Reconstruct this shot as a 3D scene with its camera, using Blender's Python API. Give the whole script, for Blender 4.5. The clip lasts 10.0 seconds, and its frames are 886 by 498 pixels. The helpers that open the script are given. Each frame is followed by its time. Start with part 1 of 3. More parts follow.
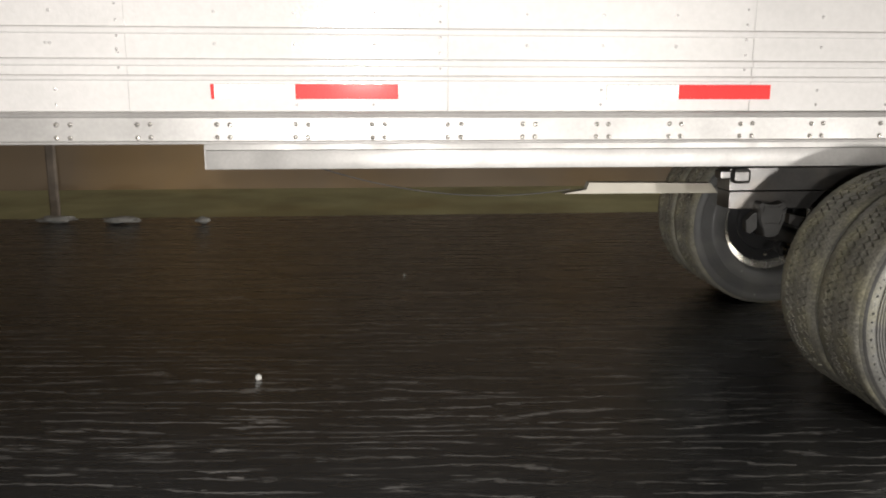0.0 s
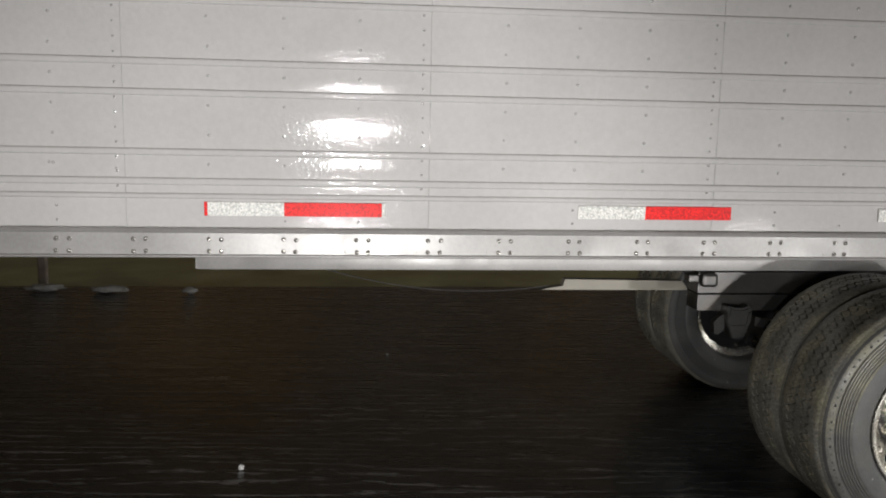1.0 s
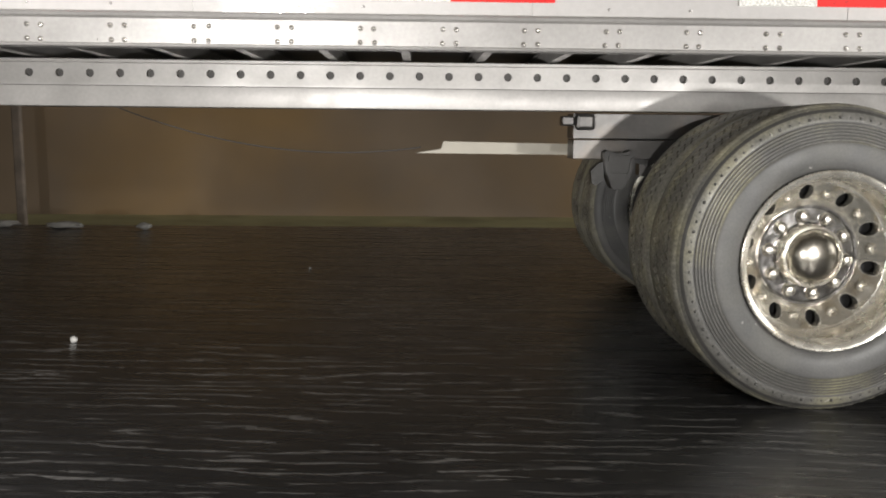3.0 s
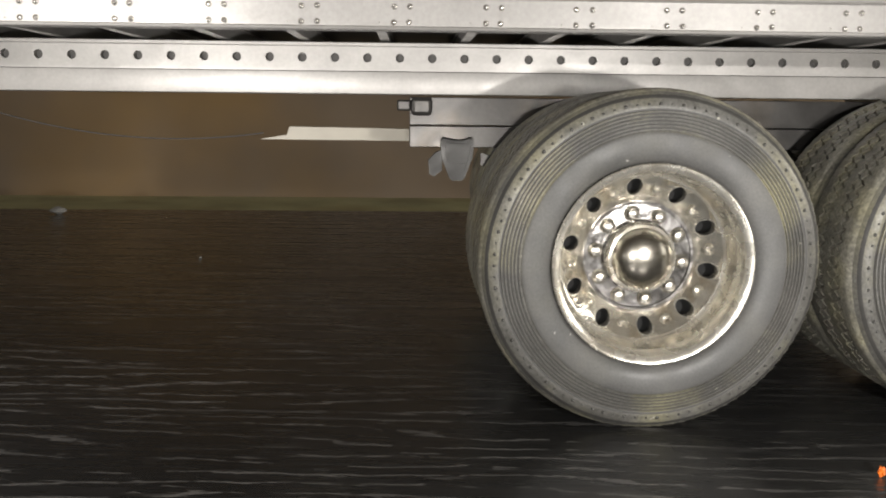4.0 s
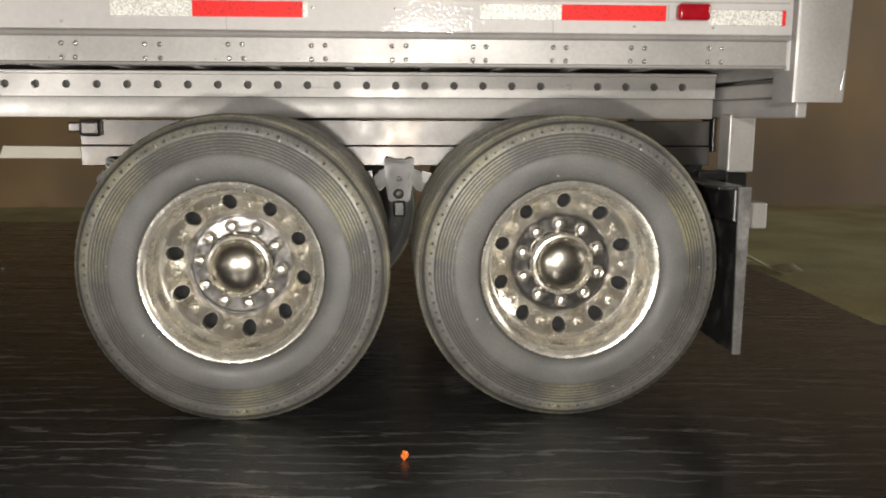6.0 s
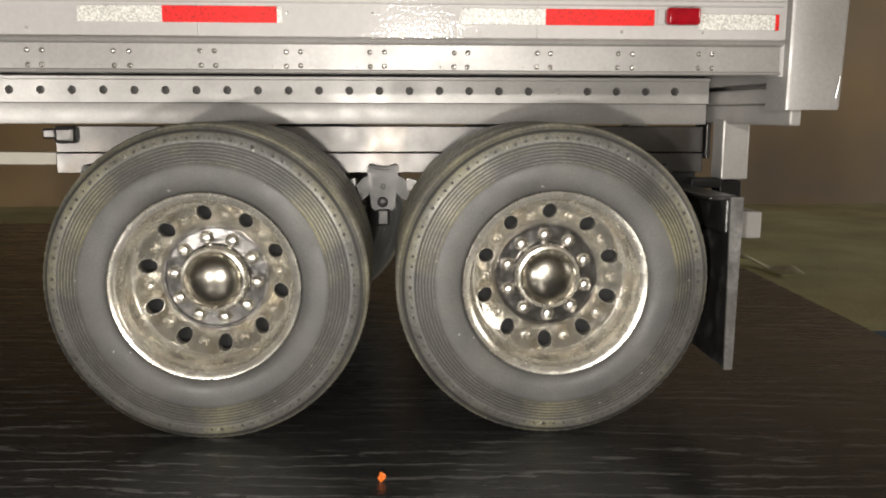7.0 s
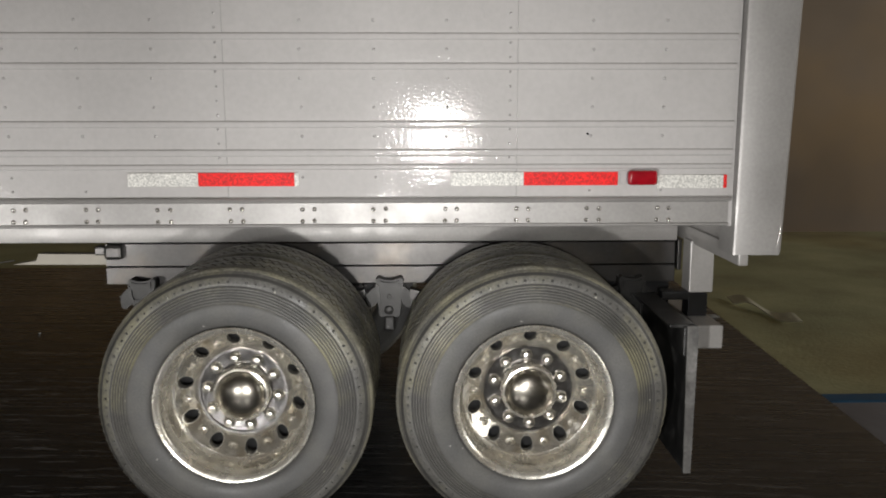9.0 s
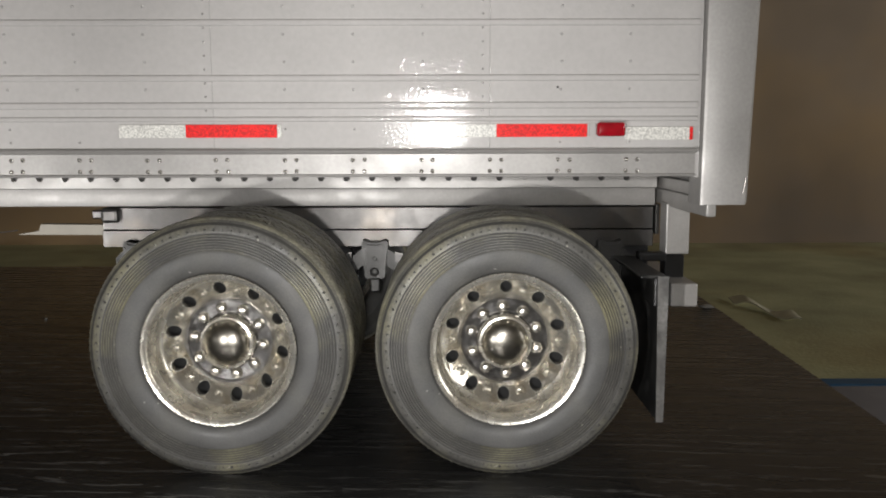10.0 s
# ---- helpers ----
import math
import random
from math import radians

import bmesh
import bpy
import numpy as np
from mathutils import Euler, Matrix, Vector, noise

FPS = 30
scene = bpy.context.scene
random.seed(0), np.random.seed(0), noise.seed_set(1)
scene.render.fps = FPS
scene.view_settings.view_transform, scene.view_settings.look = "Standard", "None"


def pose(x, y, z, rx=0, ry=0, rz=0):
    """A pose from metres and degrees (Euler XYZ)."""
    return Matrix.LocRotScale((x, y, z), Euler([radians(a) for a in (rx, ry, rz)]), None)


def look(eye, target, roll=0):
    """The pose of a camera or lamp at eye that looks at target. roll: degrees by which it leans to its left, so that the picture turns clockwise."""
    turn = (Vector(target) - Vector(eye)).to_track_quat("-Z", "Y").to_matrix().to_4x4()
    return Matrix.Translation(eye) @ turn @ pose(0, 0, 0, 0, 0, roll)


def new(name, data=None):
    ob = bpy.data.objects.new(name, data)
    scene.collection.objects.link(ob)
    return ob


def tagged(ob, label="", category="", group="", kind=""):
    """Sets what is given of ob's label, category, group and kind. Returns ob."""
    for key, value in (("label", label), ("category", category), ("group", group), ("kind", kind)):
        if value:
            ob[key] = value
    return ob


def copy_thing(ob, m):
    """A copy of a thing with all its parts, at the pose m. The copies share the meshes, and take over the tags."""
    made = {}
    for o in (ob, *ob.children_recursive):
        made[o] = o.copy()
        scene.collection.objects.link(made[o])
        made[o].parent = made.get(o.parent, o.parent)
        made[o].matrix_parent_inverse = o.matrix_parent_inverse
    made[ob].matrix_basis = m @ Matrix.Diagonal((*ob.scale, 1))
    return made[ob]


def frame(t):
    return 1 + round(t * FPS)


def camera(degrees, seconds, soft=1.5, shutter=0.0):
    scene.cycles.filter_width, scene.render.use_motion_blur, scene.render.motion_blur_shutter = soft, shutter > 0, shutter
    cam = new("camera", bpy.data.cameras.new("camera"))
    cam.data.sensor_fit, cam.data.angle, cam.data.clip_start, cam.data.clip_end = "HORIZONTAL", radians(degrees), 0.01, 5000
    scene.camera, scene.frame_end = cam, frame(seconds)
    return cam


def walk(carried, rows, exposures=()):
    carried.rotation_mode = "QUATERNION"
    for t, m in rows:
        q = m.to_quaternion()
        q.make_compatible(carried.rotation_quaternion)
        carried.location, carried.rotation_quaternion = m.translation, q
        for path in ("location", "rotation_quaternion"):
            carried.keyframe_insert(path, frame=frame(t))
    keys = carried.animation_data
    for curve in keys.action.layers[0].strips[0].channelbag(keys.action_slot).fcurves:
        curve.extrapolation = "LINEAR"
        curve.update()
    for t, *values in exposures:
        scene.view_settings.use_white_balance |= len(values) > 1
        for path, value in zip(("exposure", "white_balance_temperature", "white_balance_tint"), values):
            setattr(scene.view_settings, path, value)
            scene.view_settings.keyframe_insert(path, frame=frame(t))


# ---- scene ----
# A scale-model semi trailer on a dark wooden board. All sizes below are in millimetres of the model.
MM = 0.001
cam = camera(55.6, 10.0, soft=1.9)

# seconds, eye x, y, z in millimetres, yaw, pitch, roll in degrees
PATH = [
    (0.0, -93.87, -117.03, 57.19, -5.09, -11.81, 0.19),
    (0.1, -94.17, -119.48, 56.29, -5.31, -11.23, 0.38),
    (0.2, -95.10, -122.20, 56.01, -5.44, -10.69, 0.48),
    (0.3, -96.55, -124.35, 58.28, -5.73, -10.27, 0.65),
    (0.5, -96.84, -123.79, 66.82, -6.09, -9.46, 1.00),
    (0.7, -94.75, -121.72, 71.45, -6.07, -8.88, 1.29),
    (1.0, -93.33, -121.76, 66.79, -5.97, -8.27, 1.17),
    (1.5, -89.41, -119.97, 55.90, -5.18, -6.94, 0.71),
    (2.0, -78.28, -116.50, 47.06, -3.81, -6.66, 0.41),
    (2.2, -74.49, -115.06, 43.02, -2.89, -6.56, 0.34),
    (3.3, -46.80, -103.56, 37.15, -1.82, -8.60, 0.56),
    (3.5, -41.68, -98.53, 37.95, -1.98, -9.04, 0.51),
    (4.0, -28.42, -99.20, 38.83, -2.04, -9.38, 0.60),
    (4.5, -18.46, -100.08, 36.72, -2.24, -9.43, 0.52),
    (5.0, -4.80, -100.88, 37.92, -2.72, -9.42, 0.33),
    (5.5, 9.18, -104.93, 40.33, -3.40, -9.00, 0.29),
    (6.0, 20.98, -112.13, 41.35, -3.59, -8.95, 0.20),
    (6.2, 23.66, -113.46, 43.99, -3.41, -9.03, 0.08),
    (7.5, 24.32, -105.77, 42.44, -3.14, -9.24, 0.21),
    (8.0, 26.17, -107.16, 42.78, -2.46, -9.00, 0.23),
    (8.5, 32.43, -117.26, 42.75, -1.27, -8.52, 0.03),
    (8.6, 30.68, -117.90, 43.35, -1.31, -7.65, -0.14),
    (8.7, 28.10, -119.25, 47.71, -1.51, -7.65, -0.13),
    (8.8, 27.24, -120.84, 53.86, -1.46, -8.04, -0.06),
    (9.0, 28.50, -123.16, 64.49, -1.39, -9.34, -0.06),
    (9.2, 32.03, -123.34, 63.71, -1.08, -8.63, -0.14),
    (9.5, 39.68, -128.46, 54.23, 0.22, -7.78, -0.29),
    (10.0, 34.51, -129.78, 53.41, -0.24, -7.43, -0.14),
]
EXPOSURES = [(0.0, 1.1, 6500, 10), (0.2, 0.7, 6600, 10), (0.4, 0.4, 6500, 10), (0.7, 0.15, 6250, 10), (2.2, 0.25, 6200, 10), (3.3, 0.93, 6500, 10),
             (4.0, 0.9, 6550, 10), (5.5, 0.68, 6750, 10), (8.5, 0.48, 6750, 10), (9.0, 0.18, 6350, 10), (10.0, 0.26, 6350, 10)]
walk(cam, [(t, pose(x * MM, y * MM, z * MM, 90 + pitch, 0, yaw) @ pose(0, 0, 0, 0, 0, roll))
           for t, x, y, z, yaw, pitch, roll in PATH], EXPOSURES)

# ---- light ----
world = bpy.data.worlds.new("world")
scene.world = world
world.use_nodes = True
world.node_tree.nodes["Background"].inputs[0].default_value = (0.8, 0.75, 0.7, 1)
world.node_tree.nodes["Background"].inputs[1].default_value = 0.02


def torch_stand_in(x, y, z, watts, aim, cone, blend):
    """A fixed stand-in for the small white lamp carried beside the lens; these stand where the view lingers."""
    data = bpy.data.lights.new("torch_stand_in", "SPOT")
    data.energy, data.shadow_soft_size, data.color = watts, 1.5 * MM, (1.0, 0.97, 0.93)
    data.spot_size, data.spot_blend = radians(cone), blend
    ob = new("torch_stand_in", data)
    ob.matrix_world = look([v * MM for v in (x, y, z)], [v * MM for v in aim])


# Five spots lit at once replace one moving lamp; the low ones also fill.
torch_stand_in(-94.5, -130, 62, 0.24, (-121, 0, 56), 76, 0.6)
torch_stand_in(-96, -124, 27, 0.40, (-93, 0, 43), 76, 0.85)
torch_stand_in(20, -106, 29, 0.23, (29, 0, 37), 94, 0.9)
torch_stand_in(-24, -99, 26, 0.10, (-12, 0, 34), 114, 0.9)
torch_stand_in(33, -140, 57, 0.23, (58, 0, 63), 62, 0.9)

# Added fill for the dim room; no source for it is in view.
room_fill = bpy.data.lights.new("room_fill", "AREA")
room_fill.shape, room_fill.size, room_fill.size_y = "RECTANGLE", 1.2, 0.5
room_fill.energy, room_fill.color = 6.8, (1.0, 0.96, 0.90)
lamp = new("room_fill", room_fill)
lamp.matrix_world = look((1.47, -0.3, 0.35), (0.0, 0.0, 0.3))


# ---- materials ----
def material(name, color, rough=0.5, metal=0.0, spread=0.0, size=4.0, grain=0.0, grain_size=0.4, bump=0.0, bump_size=0.5,
             tint=None, tint_at=0.55, tint_size=8.0, coat=0.0, rough_spread=0.0, bump_patch=0.0, specks=None):
    """spread: lightness variation over size mm; grain: the same, finer; tint: a second colour in patches; bump in mm."""
    m = bpy.data.materials.new(name)
    m.use_nodes = True
    nodes, link = m.node_tree.nodes, m.node_tree.links.new
    shader = nodes["Principled BSDF"]
    shader.inputs["Roughness"].default_value = rough
    shader.inputs["Metallic"].default_value = metal
    shader.inputs["Coat Weight"].default_value = coat
    shader.inputs["Coat Roughness"].default_value = 0.12
    coord = nodes.new("ShaderNodeTexCoord")

    def cloud(mm, detail=3.0):
        tex = nodes.new("ShaderNodeTexNoise")
        tex.inputs["Scale"].default_value = 1000.0 / mm
        tex.inputs["Detail"].default_value = detail
        link(coord.outputs["Object"], tex.inputs["Vector"])
        return tex.outputs["Fac"]

    def spanned(fac, low, high, a=0.3, b=0.7):
        node = nodes.new("ShaderNodeMapRange")
        node.inputs["From Min"].default_value, node.inputs["From Max"].default_value = a, b
        node.inputs["To Min"].default_value, node.inputs["To Max"].default_value = low, high
        link(fac, node.inputs["Value"])
        return node.outputs["Result"]

    def mixed(kind, fac, a, b):
        node = nodes.new("ShaderNodeMix")
        node.data_type, node.blend_type = "RGBA", kind
        for socket, value in ((node.inputs[0], fac), (node.inputs[6], a), (node.inputs[7], b)):
            if isinstance(value, bpy.types.NodeSocket):
                link(value, socket)
            else:
                socket.default_value = value
        return node.outputs[2]

    out = (*color, 1)
    if tint:
        out = mixed("MIX", spanned(cloud(tint_size, 5.0), 0, 1, tint_at - 0.08, tint_at + 0.14), out, (*tint, 1))
    if spread:
        value = nodes.new("ShaderNodeCombineColor")
        for n in range(3):
            link(spanned(cloud(size), 1 - spread, 1 + spread), value.inputs[n])
        out = mixed("MULTIPLY", 1.0, out, value.outputs[0])
    if grain:
        value = nodes.new("ShaderNodeCombineColor")
        fine = spanned(cloud(grain_size, 2.0), 1 - grain, 1 + grain)
        for n in range(3):
            link(fine, value.inputs[n])
        out = mixed("MULTIPLY", 1.0, out, value.outputs[0])
    if specks:
        out = mixed("MIX", spanned(cloud(0.9, 1.0), 0, 1, 0.755, 0.79), out, (*specks, 1))
    if isinstance(out, tuple):
        shader.inputs["Base Color"].default_value = out
    else:
        link(out, shader.inputs["Base Color"])
    if rough_spread:
        link(spanned(cloud(size * 0.6, 4.0), rough - rough_spread, rough + rough_spread), shader.inputs["Roughness"])
    if bump:
        node = nodes.new("ShaderNodeBump")
        node.inputs["Strength"].default_value = 1.0
        node.inputs["Distance"].default_value = bump * MM
        height = cloud(bump_size, 2.0)
        if bump_patch:
            relief = nodes.new("ShaderNodeMath")
            relief.operation = "MULTIPLY"
            link(spanned(height, 0, 1, 0.54, 0.74), relief.inputs[0])
            link(spanned(cloud(bump_patch, 3.0), 0.1, 1, 0.46, 0.62), relief.inputs[1])
            height = relief.outputs[0]
        link(height, node.inputs["Height"])
        link(node.outputs["Normal"], shader.inputs["Normal"])
    return m


def wood_material():
    """Black-brown stained oak: dark, slightly glossy, with fine pale pores along x."""
    m = bpy.data.materials.new("black_brown_wood")
    m.use_nodes = True
    nodes, link = m.node_tree.nodes, m.node_tree.links.new
    shader = nodes["Principled BSDF"]
    place = nodes.new("ShaderNodeTexCoord")
    turned = nodes.new("ShaderNodeMapping")
    turned.inputs["Rotation"].default_value = (0, 0, radians(4))
    link(place.outputs["Object"], turned.inputs["Vector"])

    def grain(sx, sy, detail, rough=0.6, warp=0.0):
        scale = nodes.new("ShaderNodeMapping")
        scale.inputs["Scale"].default_value = (sx, sy, 50)
        link(turned.outputs[0], scale.inputs["Vector"])
        tex = nodes.new("ShaderNodeTexNoise")
        tex.inputs["Scale"].default_value, tex.inputs["Detail"].default_value = 1.0, detail
        tex.inputs["Roughness"].default_value, tex.inputs["Distortion"].default_value = rough, warp
        link(scale.outputs[0], tex.inputs["Vector"])
        return tex.outputs["Fac"]

    def ramp(fac, a, b, low=0.0, high=1.0):
        node = nodes.new("ShaderNodeMapRange")
        node.inputs["From Min"].default_value, node.inputs["From Max"].default_value = a, b
        node.inputs["To Min"].default_value, node.inputs["To Max"].default_value = low, high
        link(fac, node.inputs["Value"])
        return node.outputs["Result"]

    def times(a, b):
        node = nodes.new("ShaderNodeMath")
        node.operation = "MULTIPLY"
        link(a, node.inputs[0])
        link(b, node.inputs[1])
        return node.outputs[0]

    split = nodes.new("ShaderNodeSeparateXYZ")
    link(turned.outputs[0], split.inputs[0])

    def math2(kind, p, q):
        node = nodes.new("ShaderNodeMath")
        node.operation = kind
        for socket, value in zip(node.inputs, (p, q)):
            if isinstance(value, bpy.types.NodeSocket):
                link(value, socket)
            else:
                socket.default_value = value
        return node.outputs[0]

    wander = math2("ADD", math2("MULTIPLY", grain(9, 45, 2.0), 6.0), math2("MULTIPLY", grain(150, 500, 3.0), 0.8))
    phase = math2("FRACT", math2("ADD", math2("MULTIPLY", split.outputs[1], 310.0), wander), 0.0)
    lines = ramp(math2("ABSOLUTE", math2("SUBTRACT", phase, 0.5), 0.0), 0.04, 0.095, 1.0, 0.0)
    lines = times(times(lines, ramp(grain(75, 330, 4.0, 0.7), 0.445, 0.505)), ramp(grain(14, 40, 2.0), 0.36, 0.56, 0.15, 1.0))
    flakes = ramp(grain(75, 640, 5.0, 0.66, 0.2), 0.60, 0.64)
    flakes = times(flakes, ramp(grain(20, 55, 2.0), 0.40, 0.55))
    hair = times(ramp(grain(90, 1500, 3.0, 0.6), 0.58, 0.68, 0.0, 0.2), ramp(grain(25, 60, 2.0), 0.45, 0.6))
    streaks = math2("MAXIMUM", math2("MAXIMUM", lines, flakes), hair)
    # Streaks fade towards +x: weaker glint near the wheels is put into colour.
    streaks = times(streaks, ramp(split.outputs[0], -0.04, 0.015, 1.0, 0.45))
    color = nodes.new("ShaderNodeMix")
    color.data_type = "RGBA"
    color.inputs[6].default_value = (0.0215, 0.0213, 0.0213, 1)
    color.inputs[7].default_value = (0.19, 0.184, 0.178, 1)
    link(streaks, color.inputs[0])
    link(color.outputs[2], shader.inputs["Base Color"])
    link(ramp(grain(30, 300, 3.0), 0.3, 0.7, 0.2, 0.33), shader.inputs["Roughness"])
    shader.inputs["Specular IOR Level"].default_value = 0.68
    node = nodes.new("ShaderNodeBump")
    node.inputs["Strength"].default_value, node.inputs["Distance"].default_value = 0.8, 0.00008
    link(grain(90, 1100, 3.0, 0.6, 0.4), node.inputs["Height"])
    link(node.outputs["Normal"], shader.inputs["Normal"])
    return m


WOOD = wood_material()
PANEL = material("grey_gloss_paint", (0.49, 0.474, 0.463), 0.085, 0.0, 0.05, 18, 0.03, 0.8, bump=0.034, bump_size=0.5, rough_spread=0.035)
PANEL.node_tree.nodes["Principled BSDF"].inputs["Specular IOR Level"].default_value = 0.36
HEAD = material("grey_gloss_rivet", (0.50, 0.485, 0.475), 0.13, 0.2)
TIP = material("glossy_pin_head", (0.58, 0.565, 0.55), 0.2, 0.5)
RIVET = material("bright_rivet", (0.60, 0.58, 0.55), 0.17, 0.8)
RAIL = material("silver_paint", (0.34, 0.328, 0.316), 0.42, 0.30, 0.08, 9, 0.06, 0.5, bump=0.01, bump_size=0.3, rough_spread=0.08)
SILVER = material("bright_silver_paint", (0.41, 0.395, 0.378), 0.42, 0.25, 0.10, 7, 0.05, 0.5, bump=0.012, bump_size=0.4, rough_spread=0.08)
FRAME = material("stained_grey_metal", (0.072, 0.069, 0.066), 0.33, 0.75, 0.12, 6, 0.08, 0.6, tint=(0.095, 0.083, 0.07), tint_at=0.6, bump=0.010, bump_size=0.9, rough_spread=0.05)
CAST = material("dull_cast_metal", (0.05, 0.049, 0.047), 0.42, 0.6, 0.15, 5, 0.1, 0.5, bump=0.012, bump_size=0.8, rough_spread=0.08)
SCRAPED = material("scraped_pale_plastic", (0.15, 0.146, 0.14), 0.4, 0.0, 0.4, 3, 0.2, 0.5, bump=0.04, bump_size=0.6)
SHADE = material("hole_shade_paint", (0.07, 0.066, 0.062), 0.6, 0.2)
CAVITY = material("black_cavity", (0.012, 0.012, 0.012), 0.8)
DARK = material("black_plastic", (0.02, 0.02, 0.021), 0.3, 0.0, 0.2, 5, bump=0.02, bump_size=0.8)
SCUFFED = material("scuffed_black_plastic", (0.018, 0.018, 0.018), 0.3, 0.0, 0.3, 4, tint=(0.06, 0.059, 0.057), tint_at=0.6, tint_size=3, bump=0.03, bump_size=0.6)
# Undusted groove rubber, darkened to carry the shade of the recesses too.
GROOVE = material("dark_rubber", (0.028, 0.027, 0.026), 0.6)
RING_GROOVE = material("shaded_ring_groove", (0.046, 0.044, 0.041), 0.55, 0.0, 0.25, 5)
RUBBER = material("dusty_rubber", (0.098, 0.097, 0.094), 0.55, 0.0, 0.20, 9, 0.10, 0.30, tint=(0.12, 0.117, 0.108), tint_at=0.53, tint_size=6, bump=0.022, bump_size=0.5, rough_spread=0.12, specks=(0.34, 0.33, 0.31))
RINGS = material("khaki_dusted_rubber", (0.104, 0.101, 0.092), 0.48, 0.0, 0.30, 6, 0.25, 0.35, tint=(0.20, 0.187, 0.12), tint_at=0.55, tint_size=10, bump=0.03, bump_size=0.35, rough_spread=0.14, specks=(0.34, 0.33, 0.28))
TREAD = material("dusty_tread", (0.235, 0.225, 0.19), 0.38, 0.0, 0.3, 4, 0.35, 0.4, tint=(0.32, 0.30, 0.215), tint_at=0.52, tint_size=5, bump=0.05, bump_size=0.35)
NUB = material("worn_rubber_bead", (0.07, 0.068, 0.063), 0.4, 0.0, 0.3, 3)
CHROME = material("champagne_chrome", (0.72, 0.695, 0.625), 0.25, 0.76, 0.10, 3, 0.05, 0.5, tint=(0.62, 0.57, 0.48), tint_at=0.56, tint_size=5, bump=0.010, bump_size=1.8, rough_spread=0.08)
DIMPLED = material("dimpled_champagne_chrome", (0.72, 0.69, 0.61), 0.17, 0.84, 0.12, 2, 0.08, 0.4, tint=(0.58, 0.51, 0.39), tint_at=0.57, tint_size=3, bump=0.08, bump_size=1.1, rough_spread=0.06)
PLATE = material("pitted_mirror_chrome", (0.38, 0.37, 0.36), 0.17, 0.95, 0.15, 2.0, 0.15, 0.3, bump=0.024, bump_size=0.5, rough_spread=0.07)
SATIN = material("satin_metal", (0.29, 0.272, 0.235), 0.26, 0.97, 0.12, 2, 0.14, 0.25, bump=0.008, bump_size=0.25)
BRIGHT = material("bright_nut_metal", (0.55, 0.53, 0.48), 0.24, 0.9, 0.15, 1, bump=0.02, bump_size=0.5)
WHITE_TAPE = material("white_reflective_tape", (0.66, 0.65, 0.61), 0.5, 0.0, 0.06, 3, 0.38, 0.24, bump=0.05, bump_size=0.2, coat=0.5)
RED_TAPE = material("red_reflective_tape", (0.74, 0.006, 0.005), 0.62, 0.0, 0.06, 3, 0.42, 0.24, bump=0.05, bump_size=0.2, coat=0.35)
LENS = material("red_lens_plastic", (0.30, 0.004, 0.012), 0.12, 0.0, 0.15, 1.5, coat=0.6)
CREAM = material("cream_plastic", (0.36, 0.33, 0.27), 0.5, 0.0, 0.10, 6)
SCRAP = material("pale_scrap", (0.25, 0.245, 0.23), 0.8, 0.0, 0.2, 3.0, bump=0.2, bump_size=1.0)
PALE = material("pale_crumb", (0.6, 0.59, 0.56), 0.7, 0.0, 0.1, 1.0, bump=0.1, bump_size=0.5)
ORANGE = material("orange_crumb", (0.80, 0.17, 0.012), 0.5, 0.0, 0.15, 1.0, bump=0.06, bump_size=0.5)
CLOTH = material("olive_cloth", (0.36, 0.355, 0.20), 0.9, 0.0, 0.25, 40, 0.06, 1.2, tint=(0.30, 0.26, 0.13), tint_at=0.55, tint_size=90, bump=0.2, bump_size=1.5)
BROWN = material("brown_panelling", (0.27, 0.207, 0.148), 0.6, 0.0, 0.3, 120, tint=(0.37, 0.245, 0.115), tint_at=0.56, tint_size=160)
PLASTER = material("plain_plaster", (0.45, 0.40, 0.34), 0.85, 0.0, 0.08, 300, bump=0.4, bump_size=6)
BLUE = material("blue_print", (0.015, 0.09, 0.19), 0.45, 0.0, 0.15, 6)
PAPER = material("grey_white_paper", (0.30, 0.30, 0.33), 0.7, 0.0, 0.08, 8)
WIRE = material("grey_wire", (0.06, 0.057, 0.054), 0.5)


# ---- shapes ----
def part(name, bm, mat, parent=None, label="", smooth=0.0, at=None):
    """One mesh object from a bmesh in millimetres; smooth: the angle in degrees below which edges are shaded smooth."""
    bmesh.ops.recalc_face_normals(bm, faces=bm.faces)
    bm.transform(Matrix.Scale(MM, 4))
    me = bpy.data.meshes.new(name)
    bm.to_mesh(me)
    bm.free()
    me.materials.append(mat)
    if smooth:
        me.polygons.foreach_set("use_smooth", [True] * len(me.polygons))
        me.set_sharp_from_angle(angle=radians(smooth))
    ob = new(name, me)
    ob.parent = parent
    if at:
        ob.location = [v * MM for v in at]
    return tagged(ob, label)


def again(ob, at, turn=None):
    """Another object on the same mesh, at a place in millimetres."""
    twin = new(ob.name.split(".")[0], ob.data)
    twin.parent = ob.parent
    twin.location = [v * MM for v in at]
    if turn:
        twin.rotation_euler = turn
    return twin


def box(x0, x1, y0, y1, z0, z1, edge=0.0, bm=None, segments=2):
    b = bmesh.new()
    made = bmesh.ops.create_cube(b, size=1.0, matrix=Matrix.LocRotScale(
        ((x0 + x1) / 2, (y0 + y1) / 2, (z0 + z1) / 2), None, (x1 - x0, y1 - y0, z1 - z0)))
    if edge:
        bmesh.ops.bevel(b, geom=b.edges[:], offset=edge, segments=segments, affect="EDGES", profile=0.5)
    if bm is None:
        return b
    join(bm, b)
    return bm


